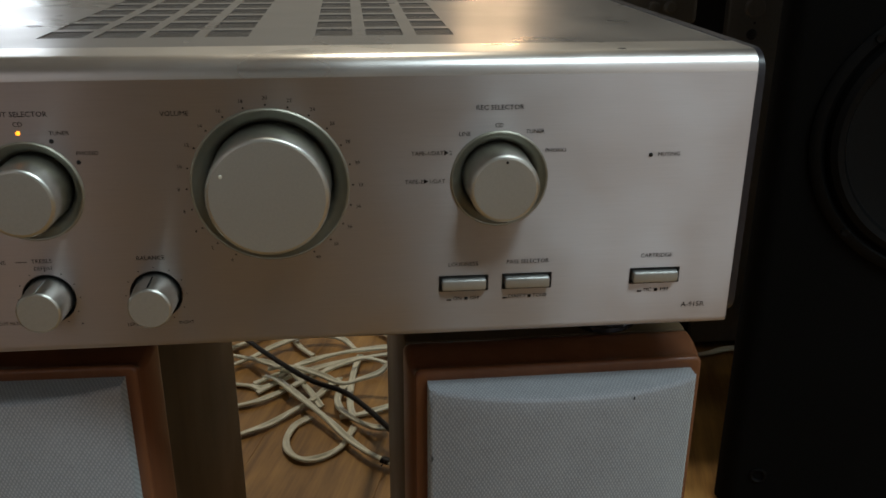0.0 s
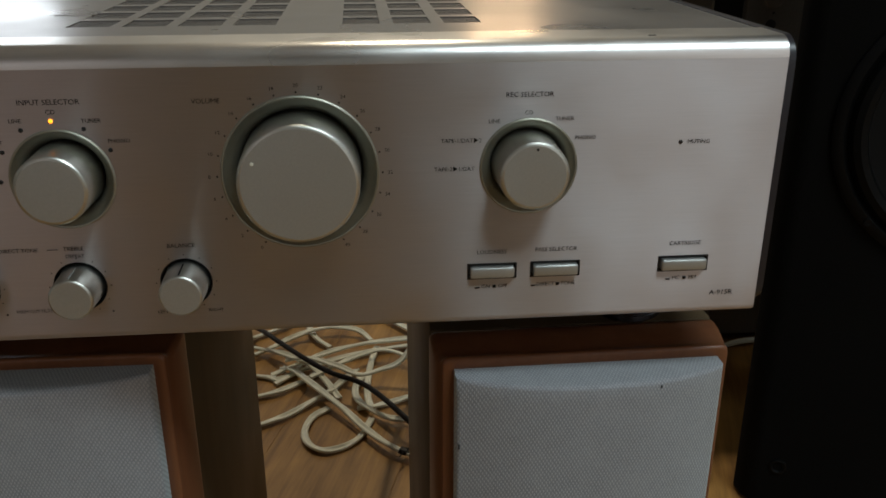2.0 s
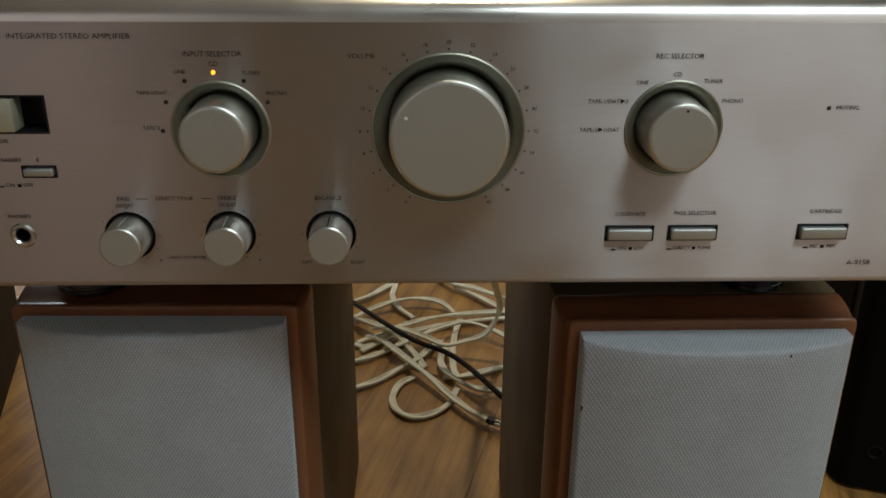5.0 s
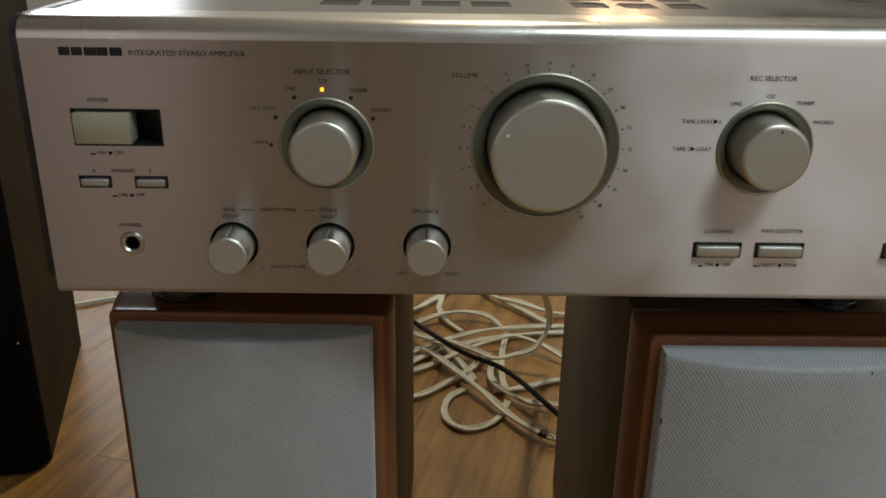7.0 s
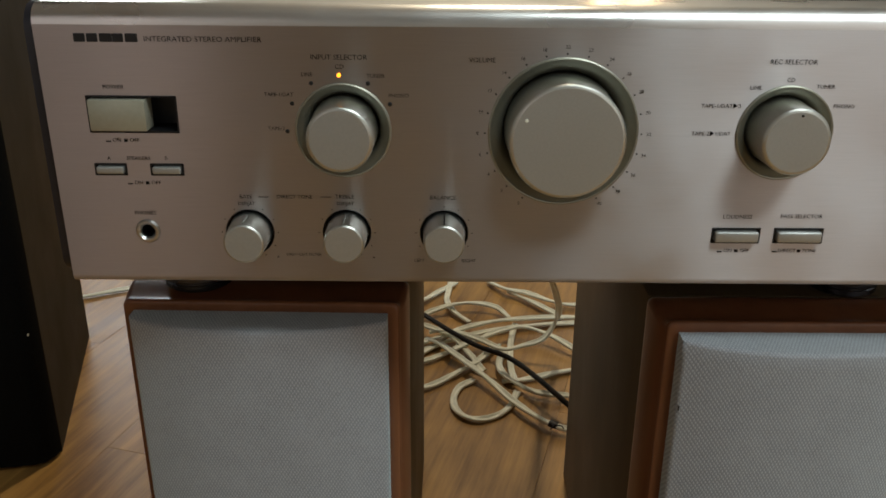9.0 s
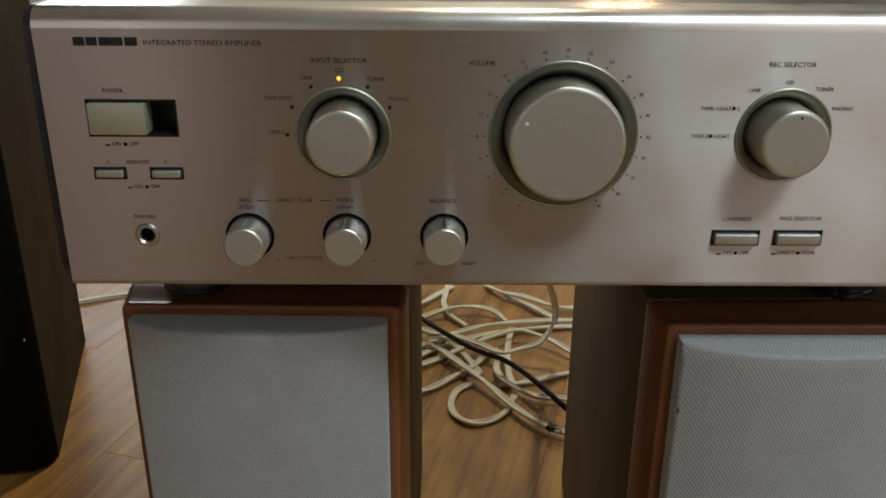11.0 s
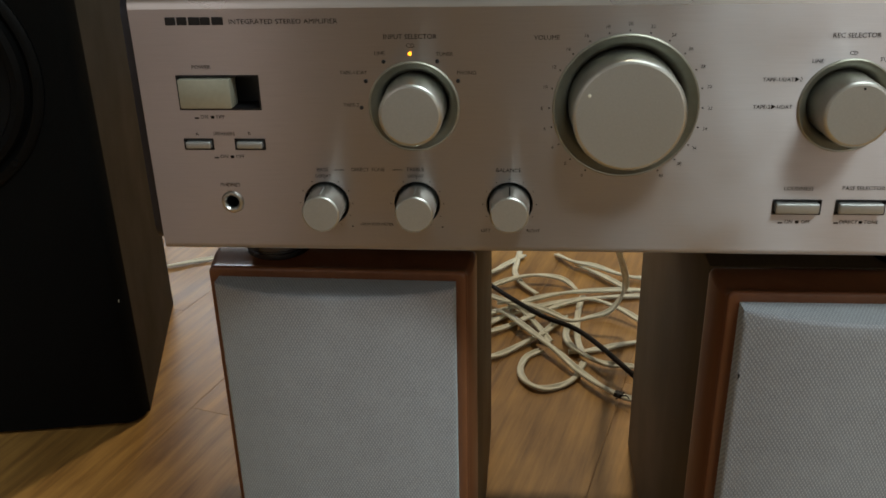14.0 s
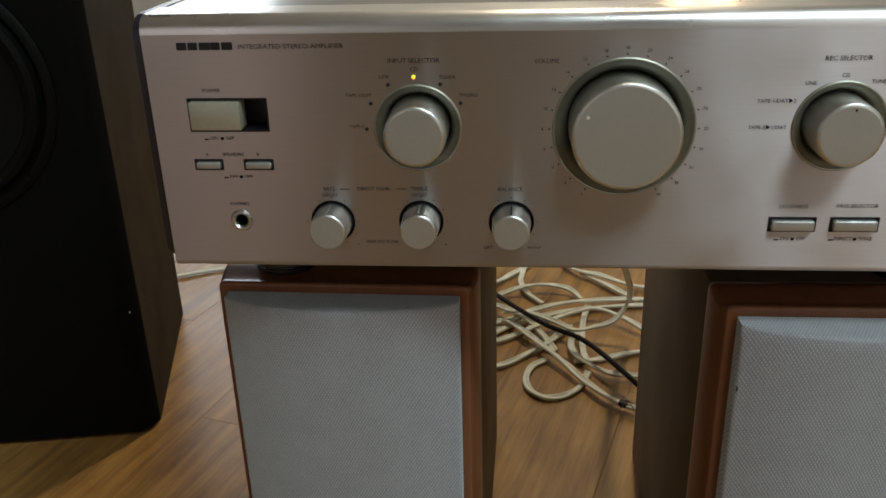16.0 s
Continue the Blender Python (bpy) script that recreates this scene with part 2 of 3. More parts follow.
def lettering(text, x, z, size, parent, y=-0.0002, align="CENTER", wide=1.0):
    """Printed letters on an upright face towards -y, centred on z."""
    curve = bpy.data.curves.new("lettering", "FONT")
    curve.body, curve.size, curve.align_x, curve.align_y = text, size, align, "CENTER"
    curve.resolution_u = 2
    source = bpy.data.objects.new("lettering", curve)
    scene.collection.objects.link(source)
    deps = bpy.context.evaluated_depsgraph_get()
    data = bpy.data.meshes.new_from_object(source.evaluated_get(deps))
    bpy.data.objects.remove(source)
    data.transform(Matrix.Translation((x, y, z)) @ Matrix.Rotation(radians(90), 4, "X") @ Matrix.Diagonal((wide, 1, 1, 1)))
    data.materials.clear()
    data.materials.append(INK)
    ob = new("lettering", data)
    hang(ob, parent)
    return ob


def printed(bm_boxes, parent, name="printed_mark"):
    """Small printed rectangles (x0, x1, z0, z1) on the front face."""
    bm = bmesh.new()
    for x0, x1, z0, z1 in bm_boxes:
        box(bm, x0, x1, -0.0003, 0.0004, z0, z1)
    return part(name, bm, INK, parent, smooth=None)


def dot(x, z, r, parent, mat, name, out=0.0004):
    bm = lathe(bmesh.new(), [(r, 0.0005), (r, -out * 0.5), (r * 0.7, -out), (0, -out)], x, z, 14)
    return part(name, bm, mat, parent)

from mathutils.geometry import delaunay_2d_cdt


# ---------------------------------------------------------------- the room
X0, X1, Y0, Y1, CEIL = -2.2, 2.2, -3.4, 2.0, 2.4


def slab(name, *size, mat=PAINT, label="", category="wall"):
    ob = new(name, mesh_of(name, boxed(*size), mat))
    return tagged(ob, label, category, kind="structure")


slab("wall_north", X0, X1, Y1, Y1 + 0.1, 0, CEIL, label="plain off-white painted back wall", category="wall")
slab("wall_south", X0, X1, Y0 - 0.1, Y0, 0, CEIL, label="plain off-white painted wall", category="wall")
slab("wall_west", X0 - 0.1, X0, Y0, Y1, 0, CEIL, label="plain off-white painted side wall", category="wall")
slab("wall_east", X1, X1 + 0.1, Y0, Y1, 0, CEIL, label="plain off-white painted side wall", category="wall")
slab("ceiling", X0 - 0.1, X1 + 0.1, Y0 - 0.1, Y1 + 0.1, CEIL, CEIL + 0.1, label="plain off-white ceiling", category="ceiling")
floor = slab("floor", X0 - 0.1, X1 + 0.1, Y0 - 0.1, Y1 + 0.1, -0.08, -0.0105, mat=SEAM, label="honey oak laminate floor laid in long planks", category="floor")


# ---------------------------------------------------------------- the amplifier
amp = thing("amplifier", "champagne silver brushed aluminium stereo amplifier on two small loudspeakers", "amplifier", (0, 0.16, 0.2987))
PX0, PX1, PZ0, PZ1, RT, RB = -0.2275, 0.2275, 0.329, 0.4625, 0.0090, 0.0035
VOL, INP, REC = (0.0098, 0.4060), (-0.0917, 0.4062), (0.1118, 0.4065)
TONE = ((-0.1384, 0.3558), (-0.0917, 0.3560), (-0.0448, 0.3560))
WELLS = [(-0.2084, -0.1674, 0.4048, 0.4219), (-0.2088, -0.1939, 0.3843, 0.3899), (-0.1827, -0.1673, 0.3843, 0.3899),
         (0.0846, 0.1078, 0.3520, 0.3596), (0.1146, 0.1382, 0.3521, 0.3597), (0.1767, 0.2010, 0.3523, 0.3600)]
JACK = (-0.1877, 0.3561)


def front_face():
    """The flat front with its round and rectangular openings, and the rounded top and bottom edges."""
    bm = bmesh.new()
    points, segments, holes = [], [], []

    def loop(outline, hole=True):
        first, n = len(points), len(outline)
        points.extend(Vector(p) for p in outline)
        segments.extend((first + i, first + (i + 1) % n) for i in range(n))
        if hole:
            holes.append([Vector(p) for p in outline])

    def ring(c, r, n):
        return [(c[0] + r * math.sin(a), c[1] + r * math.cos(a)) for a in np.linspace(0, 2 * math.pi, n, endpoint=False)]

    loop([(PX0, PZ0 + RB), (PX1, PZ0 + RB), (PX1, PZ1 - RT), (PX0, PZ1 - RT)], False)
    loop(ring(VOL, 0.0340, 72)), loop(ring(INP, 0.0215, 56)), loop(ring(REC, 0.0216, 56))
    for c in TONE:
        loop(ring(c, 0.0116, 40))
    loop(ring(JACK, 0.0060, 28))
    for x0, x1, z0, z1 in WELLS:
        r = 0.0008
        loop([(x0 + r, z0), (x1 - r, z0), (x1, z0 + r), (x1, z1 - r), (x1 - r, z1), (x0 + r, z1), (x0, z1 - r), (x0, z0 + r)])

    def inside(p, outline):
        n = len(outline)
        side = [(outline[(i + 1) % n] - outline[i]).cross(p - outline[i]) for i in range(n)]
        return all(v > 0 for v in side) or all(v < 0 for v in side)

    places, _, faces, _, _, _ = delaunay_2d_cdt(points, segments, [], 0, 1e-7)
    verts = [bm.verts.new((p.x, 0, p.y)) for p in places]
    for face in faces:
        middle = sum((places[i] for i in face), Vector((0, 0))) / len(face)
        if not any(inside(middle, h) for h in holes):
            bm.faces.new([verts[i] for i in face])
    return bm


def rounded_edge(top):
    """The rounded top with its level trim strip, or the rounded bottom turning under."""
    bm = bmesh.new()
    profile = [(RT - RT * math.cos(a), PZ1 - RT + RT * math.sin(a)) for a in np.linspace(0, math.pi / 2, 12)]
    profile += [(0.031, PZ1), (0.0315, PZ1 - 0.0006), (0.0315, PZ1 - 0.006)]
    under = [(RB - RB * math.cos(a), PZ0 + RB - RB * math.sin(a)) for a in np.linspace(0, math.pi / 2, 7)] + [(0.03, PZ0)]
    for line in ((profile,) if top else (under,)):
        rows = [[bm.verts.new((x, y, z)) for x in np.linspace(PX0, PX1, 9)] for y, z in line]
        for a, b in zip(rows, rows[1:]):
            for i in range(8):
                bm.faces.new((a[i], a[i + 1], b[i + 1], b[i]))
    bmesh.ops.remove_doubles(bm, verts=bm.verts, dist=1e-6)
    return bm


panel = part("front_panel", front_face(), BRUSHED, amp, "brushed champagne aluminium front", smooth=None)
part("top_edge", rounded_edge(True), POLISHED, amp, "rounded polished top edge of the front", smooth=40)
part("bottom_edge", rounded_edge(False), BRUSHED, amp, smooth=40)
for name, x0, x1 in (("side_panel", PX0 - 0.0055, PX0 - 0.0002), ("side_panel", PX1 + 0.0002, PX1 + 0.0055)):
    bm = bmesh.new()
    # rounded cheek outline in y and z, carried across its thickness
    outline = [(0.004 + 0.012 - 0.012 * math.cos(a), PZ1 - 0.0125 + 0.012 * math.sin(a)) for a in np.linspace(0, math.pi / 2, 8)]
    outline += [(0.36, PZ1 - 0.0005), (0.36, PZ0 + 0.002)]
    outline += [(0.014 - 0.010 * math.sin(a), PZ0 + 0.012 - 0.010 * math.cos(a)) for a in np.linspace(0, math.pi / 2, 8)]
    prism(bm, outline, x0, x1)
    for v in bm.verts:
        v.co = Vector((v.co.z, v.co.x, v.co.y))
    part(name, bm, CHEEK, amp, "dark navy painted side cheek")

# the top cover with its rows of ventilation openings
COVER_Z = 0.4615
cols = [-0.1027 + 0.0264 * i for i in range(4)] + [0.0297 + 0.0253 * i for i in range(3)]
widths = [0.0207] * 4 + [0.0186] * 3
rows_y = [0.0695 + 0.0332 * i for i in range(8)]
xs = sorted([PX0] + [c for c in cols] + [c + w for c, w in zip(cols, widths)] + [PX1])
ys = sorted([0.0317] + rows_y + [y + 0.0248 for y in rows_y] + [0.36])
bm = bmesh.new()
for i in range(len(xs) - 1):
    for j in range(len(ys) - 1):
        opening = any(abs(xs[i] - c) < 1e-6 for c in cols) and any(abs(ys[j] - y) < 1e-6 for y in rows_y)
        if not opening:
            quad = [(xs[i], ys[j]), (xs[i + 1], ys[j]), (xs[i + 1], ys[j + 1]), (xs[i], ys[j + 1])]
            prism(bm, quad, COVER_Z - 0.0012, COVER_Z)
bmesh.ops.remove_doubles(bm, verts=bm.verts, dist=1e-6)
part("top_cover", bm, COVER, amp, "champagne painted steel cover with rows of vents", smooth=None)
bm = bmesh.new()
for c, w in zip(cols, widths):
    for y in rows_y:
        for k in range(7):
            box(bm, c, c + w, y + 0.0018 + k * 0.0034, y + 0.0042 + k * 0.0034, COVER_Z - 0.0018, COVER_Z - 0.0006)
tagged(part("vent_slats", bm, SLAT, amp, smooth=None), kind="stuff")
part("chassis", boxed(PX0, PX1, 0.0335, 0.36, PZ0 + 0.001, COVER_Z - 0.012, bevel=0.001), BLACK, amp, "black steel chassis inside the cover")


def dish(name, c, r0, r1, deep, mat=SPUN):
    """A shallow turned bowl behind a knob."""
    q = r0 - r1
    profile = [(r0 + 0.0008, 0.0002), (r0 + 0.0007, -0.0005), (r0 + 0.0002, -0.0009), (r0 - 0.0004, -0.0007), (r0 - 0.0009, 0.0004), (r0 - 0.45 * q, 0.22 * deep), (r0 - 0.72 * q, 0.5 * deep), (r0 - 0.9 * q, 0.85 * deep), (r1, 1.3 * deep), (r1 - 0.001, deep + 0.005), (r1 - 0.004, deep + 0.0055)]
    return part(name, lathe(bmesh.new(), profile, *c, 96), mat, amp, "shallow turned metal bowl round the knob", recalc=False)


def knob(name, c, r, out, inside, mark, label):
    """A turned knob with a satin face and bright chamfer."""
    profile = [(r - 0.001, inside), (r + 0.0006, inside - 0.001), (r + 0.0003, 0), (r, -out + 0.0018), (r - 0.0003, -out + 0.0009), (r - 0.0009, -out + 0.0003), (r - 0.0018, -out)]
    body = part(name, lathe(bmesh.new(), profile, *c, 96), BARREL, amp, label, smooth=22, recalc=False)
    part("face", lathe(bmesh.new(), [(r - 0.0018, -out), (r * 0.5, -out - 0.00004), (0, -out - 0.00005)], *c, 96), SATIN, body, "satin blasted face", smooth=22)
    if mark:
        angle, far, size, mat = mark
        x, z = c[0] + far * math.sin(angle), c[1] + far * math.cos(angle)
        spot = lathe(bmesh.new(), [(size, -out + 0.0003), (size, -out - 0.0002), (size * 0.6, -out - 0.00025), (0, -out - 0.00025)], x, z, 16)
        part("pointer_mark", spot, mat, body)
    return body


dish("knob_dish", VOL, 0.0340, 0.0268, 0.0095)
knob("volume_knob", VOL, 0.0262, 0.0178, 0.010, (radians(-62), 0.0212, 0.0008, CREAM), "large satin silver volume knob")
dish("knob_dish", INP, 0.0215, 0.0163, 0.006)
knob("selector_knob", INP, 0.0152, 0.0172, 0.008, None, "satin silver input selector knob")
dish("knob_dish", REC, 0.0216, 0.0163, 0.006)
knob("selector_knob", REC, 0.0155, 0.0165, 0.008, (radians(3), 0.0122, 0.0006, BLACK), "satin silver record selector knob")
for i, c in enumerate(TONE):
    ring = lathe(bmesh.new(), [(0.0119, 0.0002), (0.0116, -0.0002), (0.0114, 0.006), (0.009, 0.0062)], *c, 48)
    part("knob_recess", ring, BLACK, amp, recalc=False)
    body = part("tone_knob" if i < 2 else "balance_knob",
                lathe(bmesh.new(), [(0.0095, 0.005), (0.0103, 0.004), (0.0100, -0.004), (0.0096, -0.0150), (0.0093, -0.0156), (0.0086, -0.0160)], *c, 64),
                BARREL, amp, "small satin silver tone knob" if i < 2 else "small satin silver balance knob", recalc=False)
    part("face", lathe(bmesh.new(), [(0.0086, -0.0160), (0, -0.0161)], *c, 64), SATIN, body)
    line = bmesh.new()
    box(line, c[0] - 0.00025, c[0] + 0.00025, -0.0148, -0.003, c[1] + 0.0098, c[1] + 0.0103)
    part("pointer_line", line, INK if i == 2 else SATIN, body, smooth=None)

# push buttons in black wells
for i, (x0, x1, z0, z1) in enumerate(WELLS):
    bm = bmesh.new()
    t = 0.0006
    for b in ((x0 - 0.0002, x0 + t, z0, z1), (x1 - t, x1 + 0.0002, z0, z1), (x0, x1, z0 - 0.0002, z0 + t), (x0, x1, z1 - t, z1 + 0.0002)):
        box(bm, b[0], b[1], -0.0002, 0.016, b[2], b[3])
    box(bm, x0, x1, 0.0155, 0.0165, z0, z1)
    well = part("button_well", bm, BLACK, amp, smooth=None)
    if i == 0:
        part("power_button", boxed(x0 + 0.0012, x0 + 0.0272, -0.0030, 0.008, z0 + 0.0012, z1 - 0.0014, bevel=0.0007), IVORY, amp, "large pale champagne power button")
    else:
        out = 0.0028 if i > 2 else 0.0020
        part("push_button", boxed(x0 + 0.0011, x1 - 0.0011, -out, 0.008, z0 + 0.0009, z1 - 0.0012, bevel=0.0010 if i > 2 else 0.0007, segments=3), SATIN, amp, "slim satin silver push button")

socket = part("headphone_socket", lathe(bmesh.new(), [(0.0061, 0.0004), (0.0056, -0.0004), (0.0052, -0.0012), (0.0042, -0.0013), (0.0034, -0.0003), (0.0032, 0.006)], *JACK, 48), CHROME, amp, "chrome ringed headphone socket", recalc=False)
part("socket_hole", lathe(bmesh.new(), [(0.0034, 0.006), (0.0033, 0.0012), (0.0031, 0.0010), (0.0030, 0.010), (0, 0.010)], *JACK, 32), BLACK, socket, recalc=False)
dot(-0.0928, 0.4320, 0.0009, amp, LED, "indicator_light", 0.0006)
for x, z in ((-0.0798, 0.4283), (-0.0700, 0.4189), (-0.1055, 0.4283), (-0.1146, 0.4189), (-0.1174, 0.4059), (0.1816, 0.4161)):
    dot(x, z, 0.0010, amp, BLACK, "indicator_light")

# printed scale and words
for k in range(21):
    a = radians(-151 + 15.1 * k)
    dot(VOL[0] + 0.0362 * math.sin(a), VOL[1] + 0.0362 * math.cos(a), 0.00042, amp, INK, "scale_dot", 0.0002)
    lettering(str(2 * k), VOL[0] + 0.0396 * math.sin(a), VOL[1] + 0.0392 * math.cos(a), 0.0023, amp)
for c in TONE:
    for k in range(11):
        a = radians(-150 + 30 * k)
        if abs(a) < radians(125) or k in (10,):
            dot(c[0] + 0.0135 * math.sin(a), c[1] + 0.0135 * math.cos(a), 0.00028, amp, INK, "scale_dot", 0.0002)
for x in (-0.1257, -0.0790):
    dot(x, 0.3431, 0.00042, amp, INK, "scale_dot", 0.0002)
WORDS = [("INPUT SELECTOR", -0.0926, 0.4399, 0.0033), ("CD", -0.0924, 0.4357, 0.0029), ("TUNER", -0.0763, 0.4317, 0.0026), ("PHONO", -0.0659, 0.4228, 0.0026),
         ("LINE", -0.1073, 0.4322, 0.0026), ("TAPE-1/DAT", -0.1204, 0.4230, 0.0025), ("TAPE-2", -0.1224, 0.4072, 0.0025),
         ("VOLUME", -0.0283, 0.4391, 0.0031), ("REC SELECTOR", 0.1113, 0.4392, 0.0032), ("CD", 0.1112, 0.4312, 0.0027), ("LINE", 0.0958, 0.4276, 0.0027),
         ("TUNER", 0.1274, 0.4282, 0.0027), ("PHONO", 0.1372, 0.4193, 0.0027), ("TAPE-1/DAT\u25b62", 0.0811, 0.4191, 0.0027), ("TAPE-2\u25b61/DAT", 0.0781, 0.4061, 0.0027),
         ("MUTING", 0.1901, 0.4162, 0.0028), ("POWER", -0.1952, 0.4259, 0.0028), ("PHONES", -0.1878, 0.3654, 0.0028), ("A", -0.2016, 0.3924, 0.0025),
         ("SPEAKERS", -0.1878, 0.3925, 0.0026), ("B", -0.1749, 0.3926, 0.0025), ("BASS", -0.1393, 0.3739, 0.0028), ("DEFEAT", -0.1391, 0.3705, 0.0024),
         ("DIRECT TONE", -0.1160, 0.3740, 0.0027), ("TREBLE", -0.0922, 0.3742, 0.0028), ("DEFEAT", -0.0920, 0.3707, 0.0024), ("BALANCE", -0.0455, 0.3740, 0.0029),
         ("LEFT", -0.0568, 0.3416, 0.0024), ("RIGHT", -0.0327, 0.3416, 0.0024), ("HIGH CUT FILTER", -0.1129, 0.3444, 0.0022),
         ("LOUDNESS", 0.0959, 0.3654, 0.0029), ("PASS SELECTOR", 0.1265, 0.3658, 0.0029), ("CARTRIDGE", 0.1889, 0.3665, 0.0029)]
for text, x, z, size in WORDS:
    lettering(text, x, z, size * 0.99, amp)
lettering("INTEGRATED STEREO AMPLIFIER", -0.1527, 0.4474, 0.0033, amp, wide=1.09)
lettering("A-915R", 0.2096, 0.3399, 0.0038, amp)
for text_a, text_b, x, z in (("ON", "OFF", -0.1940, 0.4012), ("ON", "OFF", -0.1864, 0.3806), ("ON", "OFF", 0.0960, 0.3480), ("DIRECT", "TONE", 0.1265, 0.3481), ("MC", "MM", 0.1888, 0.3486)):
    gap = 0.0034 if text_a == "ON" or text_a == "MC" else 0.0062
    lettering(text_a, x - 0.0006 - gap * 0.62, z, 0.0026, amp)
    lettering(text_b, x + 0.0028 + (0.0027 if text_a != "DIRECT" else 0.0036), z, 0.0026, amp)
    start = x - gap * 1.3 - 0.0022
    printed([(start - 0.0012, start + 0.0010, z - 0.0009, z - 0.0003)], amp)
    printed([(x + 0.0006, x + 0.0022, z - 0.0008, z + 0.0006)], amp)
printed([(-0.1333, -0.1284, 0.3737, 0.3739)], amp)
printed([(-0.1035, -0.0987, 0.3739, 0.3741)], amp)
# the maker's mark as five plain dark blocks
for k, w in enumerate((0.0052, 0.0050, 0.0056, 0.0050, 0.0056)):
    x = -0.2099 + k * 0.0057
    part("maker_mark", boxed(x, x + w, -0.0004, 0.0004, 0.4460, 0.4498, bevel=0.0003, segments=1), BLACK, amp)
for x, y in ((-0.186, 0.070), (0.186, 0.070), (-0.177, 0.265), (0.177, 0.265)):
    bm = upright(bmesh.new(), [(0, 0.0), (0.0180, 0.0), (0.0195, 0.0012), (0.0195, 0.004), (0.0190, 0.0046), (0.0190, 0.0056), (0.0195, 0.0062), (0.0195, 0.021), (0.0185, 0.0225), (0.016, 0.0235), (0.015, 0.0313), (0, 0.0313)], x, y, 0.2987)
    part("foot", bm, DARKCHROME, amp, "round smoky chromed foot")


# ---------------------------------------------------------------- the two small loudspeakers under it
SPK_W, SPK_D, SPK_H = 0.162, 0.268, 0.2987


def small_speaker():
    """Modelled about its own front centre: x across, y back from the frame's face, z up from the floor."""
    ob = thing("bookshelf_speaker", "small cherry-framed loudspeaker with silver-blue cloth grille standing on the floor", "loudspeaker", group="small loudspeakers under the amplifier", local=True)
    w = SPK_W / 2
    bm = boxed(-w + 0.0008, w - 0.0008, 0.034, SPK_D, 0.0, SPK_H - 0.0006, bevel=0.0015)
    part("cabinet", bm, VINYL, ob, "olive grey vinyl-wrapped cabinet")
    # the frame: a bevelled block whose face is smaller than its back
    bm = bmesh.new()
    rings = []
    # (inset at the sides, inset at the top, y, corner radius): sides swept in towards a crisp lip
    for inset, drop, y, r in ((0.0034, 0.0030, 0.0345, 0.004), (0.0032, 0.0028, 0.0318, 0.004), (0.0005, 0.0004, 0.0310, 0.004), (0.0, 0.0, 0.0304, 0.004), (0.0, 0.0, 0.0280, 0.004), (0.0003, 0.0006, 0.022, 0.004), (0.0009, 0.0017, 0.016, 0.004),
                              (0.0018, 0.0026, 0.010, 0.004), (0.0030, 0.0026, 0.0056, 0.004), (0.0037, 0.0014, 0.0036, 0.004), (0.0040, 0.0004, 0.0026, 0.004), (0.0041, 0.0003, 0.0019, 0.004), (0.0044, 0.0006, 0.0009, 0.004), (0.0049, 0.0012, 0.0002, 0.004), (0.0056, 0.0020, 0.0, 0.004),
                              (0.0115, 0.0070, 0.0, 0.003), (0.0120, 0.0075, 0.0006, 0.003), (0.0120, 0.0075, 0.004, 0.003)):
        x1, z0, z1 = w - inset, inset * 0.3, SPK_H - drop
        ring = []
        for cx, cz, a0 in ((x1 - r, z1 - r, 0), (x1 - r, z0 + r, 90), (-x1 + r, z0 + r, 180), (-x1 + r, z1 - r, 270)):
            for a in np.linspace(a0, a0 + 90, 6):
                ring.append(bm.verts.new((cx + r * math.sin(radians(a)), y, cz + r * math.cos(radians(a)))))
        rings.append(ring)
    for a, b in zip(rings, rings[1:]):
        for i in range(len(a)):
            j = (i + 1) % len(a)
            bm.faces.new((a[i], b[i], b[j], a[j]))
    bm.faces.new(rings[-1])
    part("front_frame", bm, CHERRY, ob, "cherry wood front frame with bevelled edges", smooth=50)
    # the grille: bowed in plan, with a soft edge all round
    bm = bmesh.new()
    gx, gz0, gz1, edge, bow, soft = 0.0706, 0.013, 0.2925, 0.0110, 0.0135, 0.0026
    nx, nz = 28, 40

    def depth(s, v):
        return -(edge + bow * (1 - abs(s) ** 2.4))

    grid = []
    us = [-1 + 2 * i / nx for i in range(nx + 1)]
    zs = [gz0 + soft + (gz1 - gz0 - 2 * soft) * j / nz for j in range(nz + 1)]
    front_rows = [[bm.verts.new((u * (gx - soft), depth(u, 0), z)) for u in us] for z in zs]
    for a, b in zip(front_rows, front_rows[1:]):
        for i in range(nx):
            bm.faces.new((a[i], a[i + 1], b[i + 1], b[i]))
    border = [front_rows[0][i] for i in range(nx + 1)] + [front_rows[j][nx] for j in range(1, nz + 1)]
    border += [front_rows[nz][i] for i in range(nx - 1, -1, -1)] + [front_rows[j][0] for j in range(nz - 1, 0, -1)]
    last = border
    for out, back in ((0.35, 0.12), (0.75, 0.45), (1.0, 1.0), (1.0, None)):
        ring = []
        for v in border:
            x, y, z = v.co
            cx = min(max(x, -(gx - 2 * soft)), gx - 2 * soft)
            cz = min(max(z, gz0 + 2 * soft), gz1 - 2 * soft)
            d = Vector((x - cx, 0, z - cz))
            d = d / max(abs(d.x), abs(d.z), 1e-6) if d.length > 0 else d
            ring.append(bm.verts.new((x + d.x * soft * out, 0.001 if back is None else y + soft * back, z + d.z * soft * out)))
        for i in range(len(ring)):
            j = (i + 1) % len(ring)
            bm.faces.new((last[i], ring[i], ring[j], last[j]))
        last = ring
    part("grille", bm, GRILLE, ob, "bowed silver-blue woven cloth grille", smooth=50)
    return ob


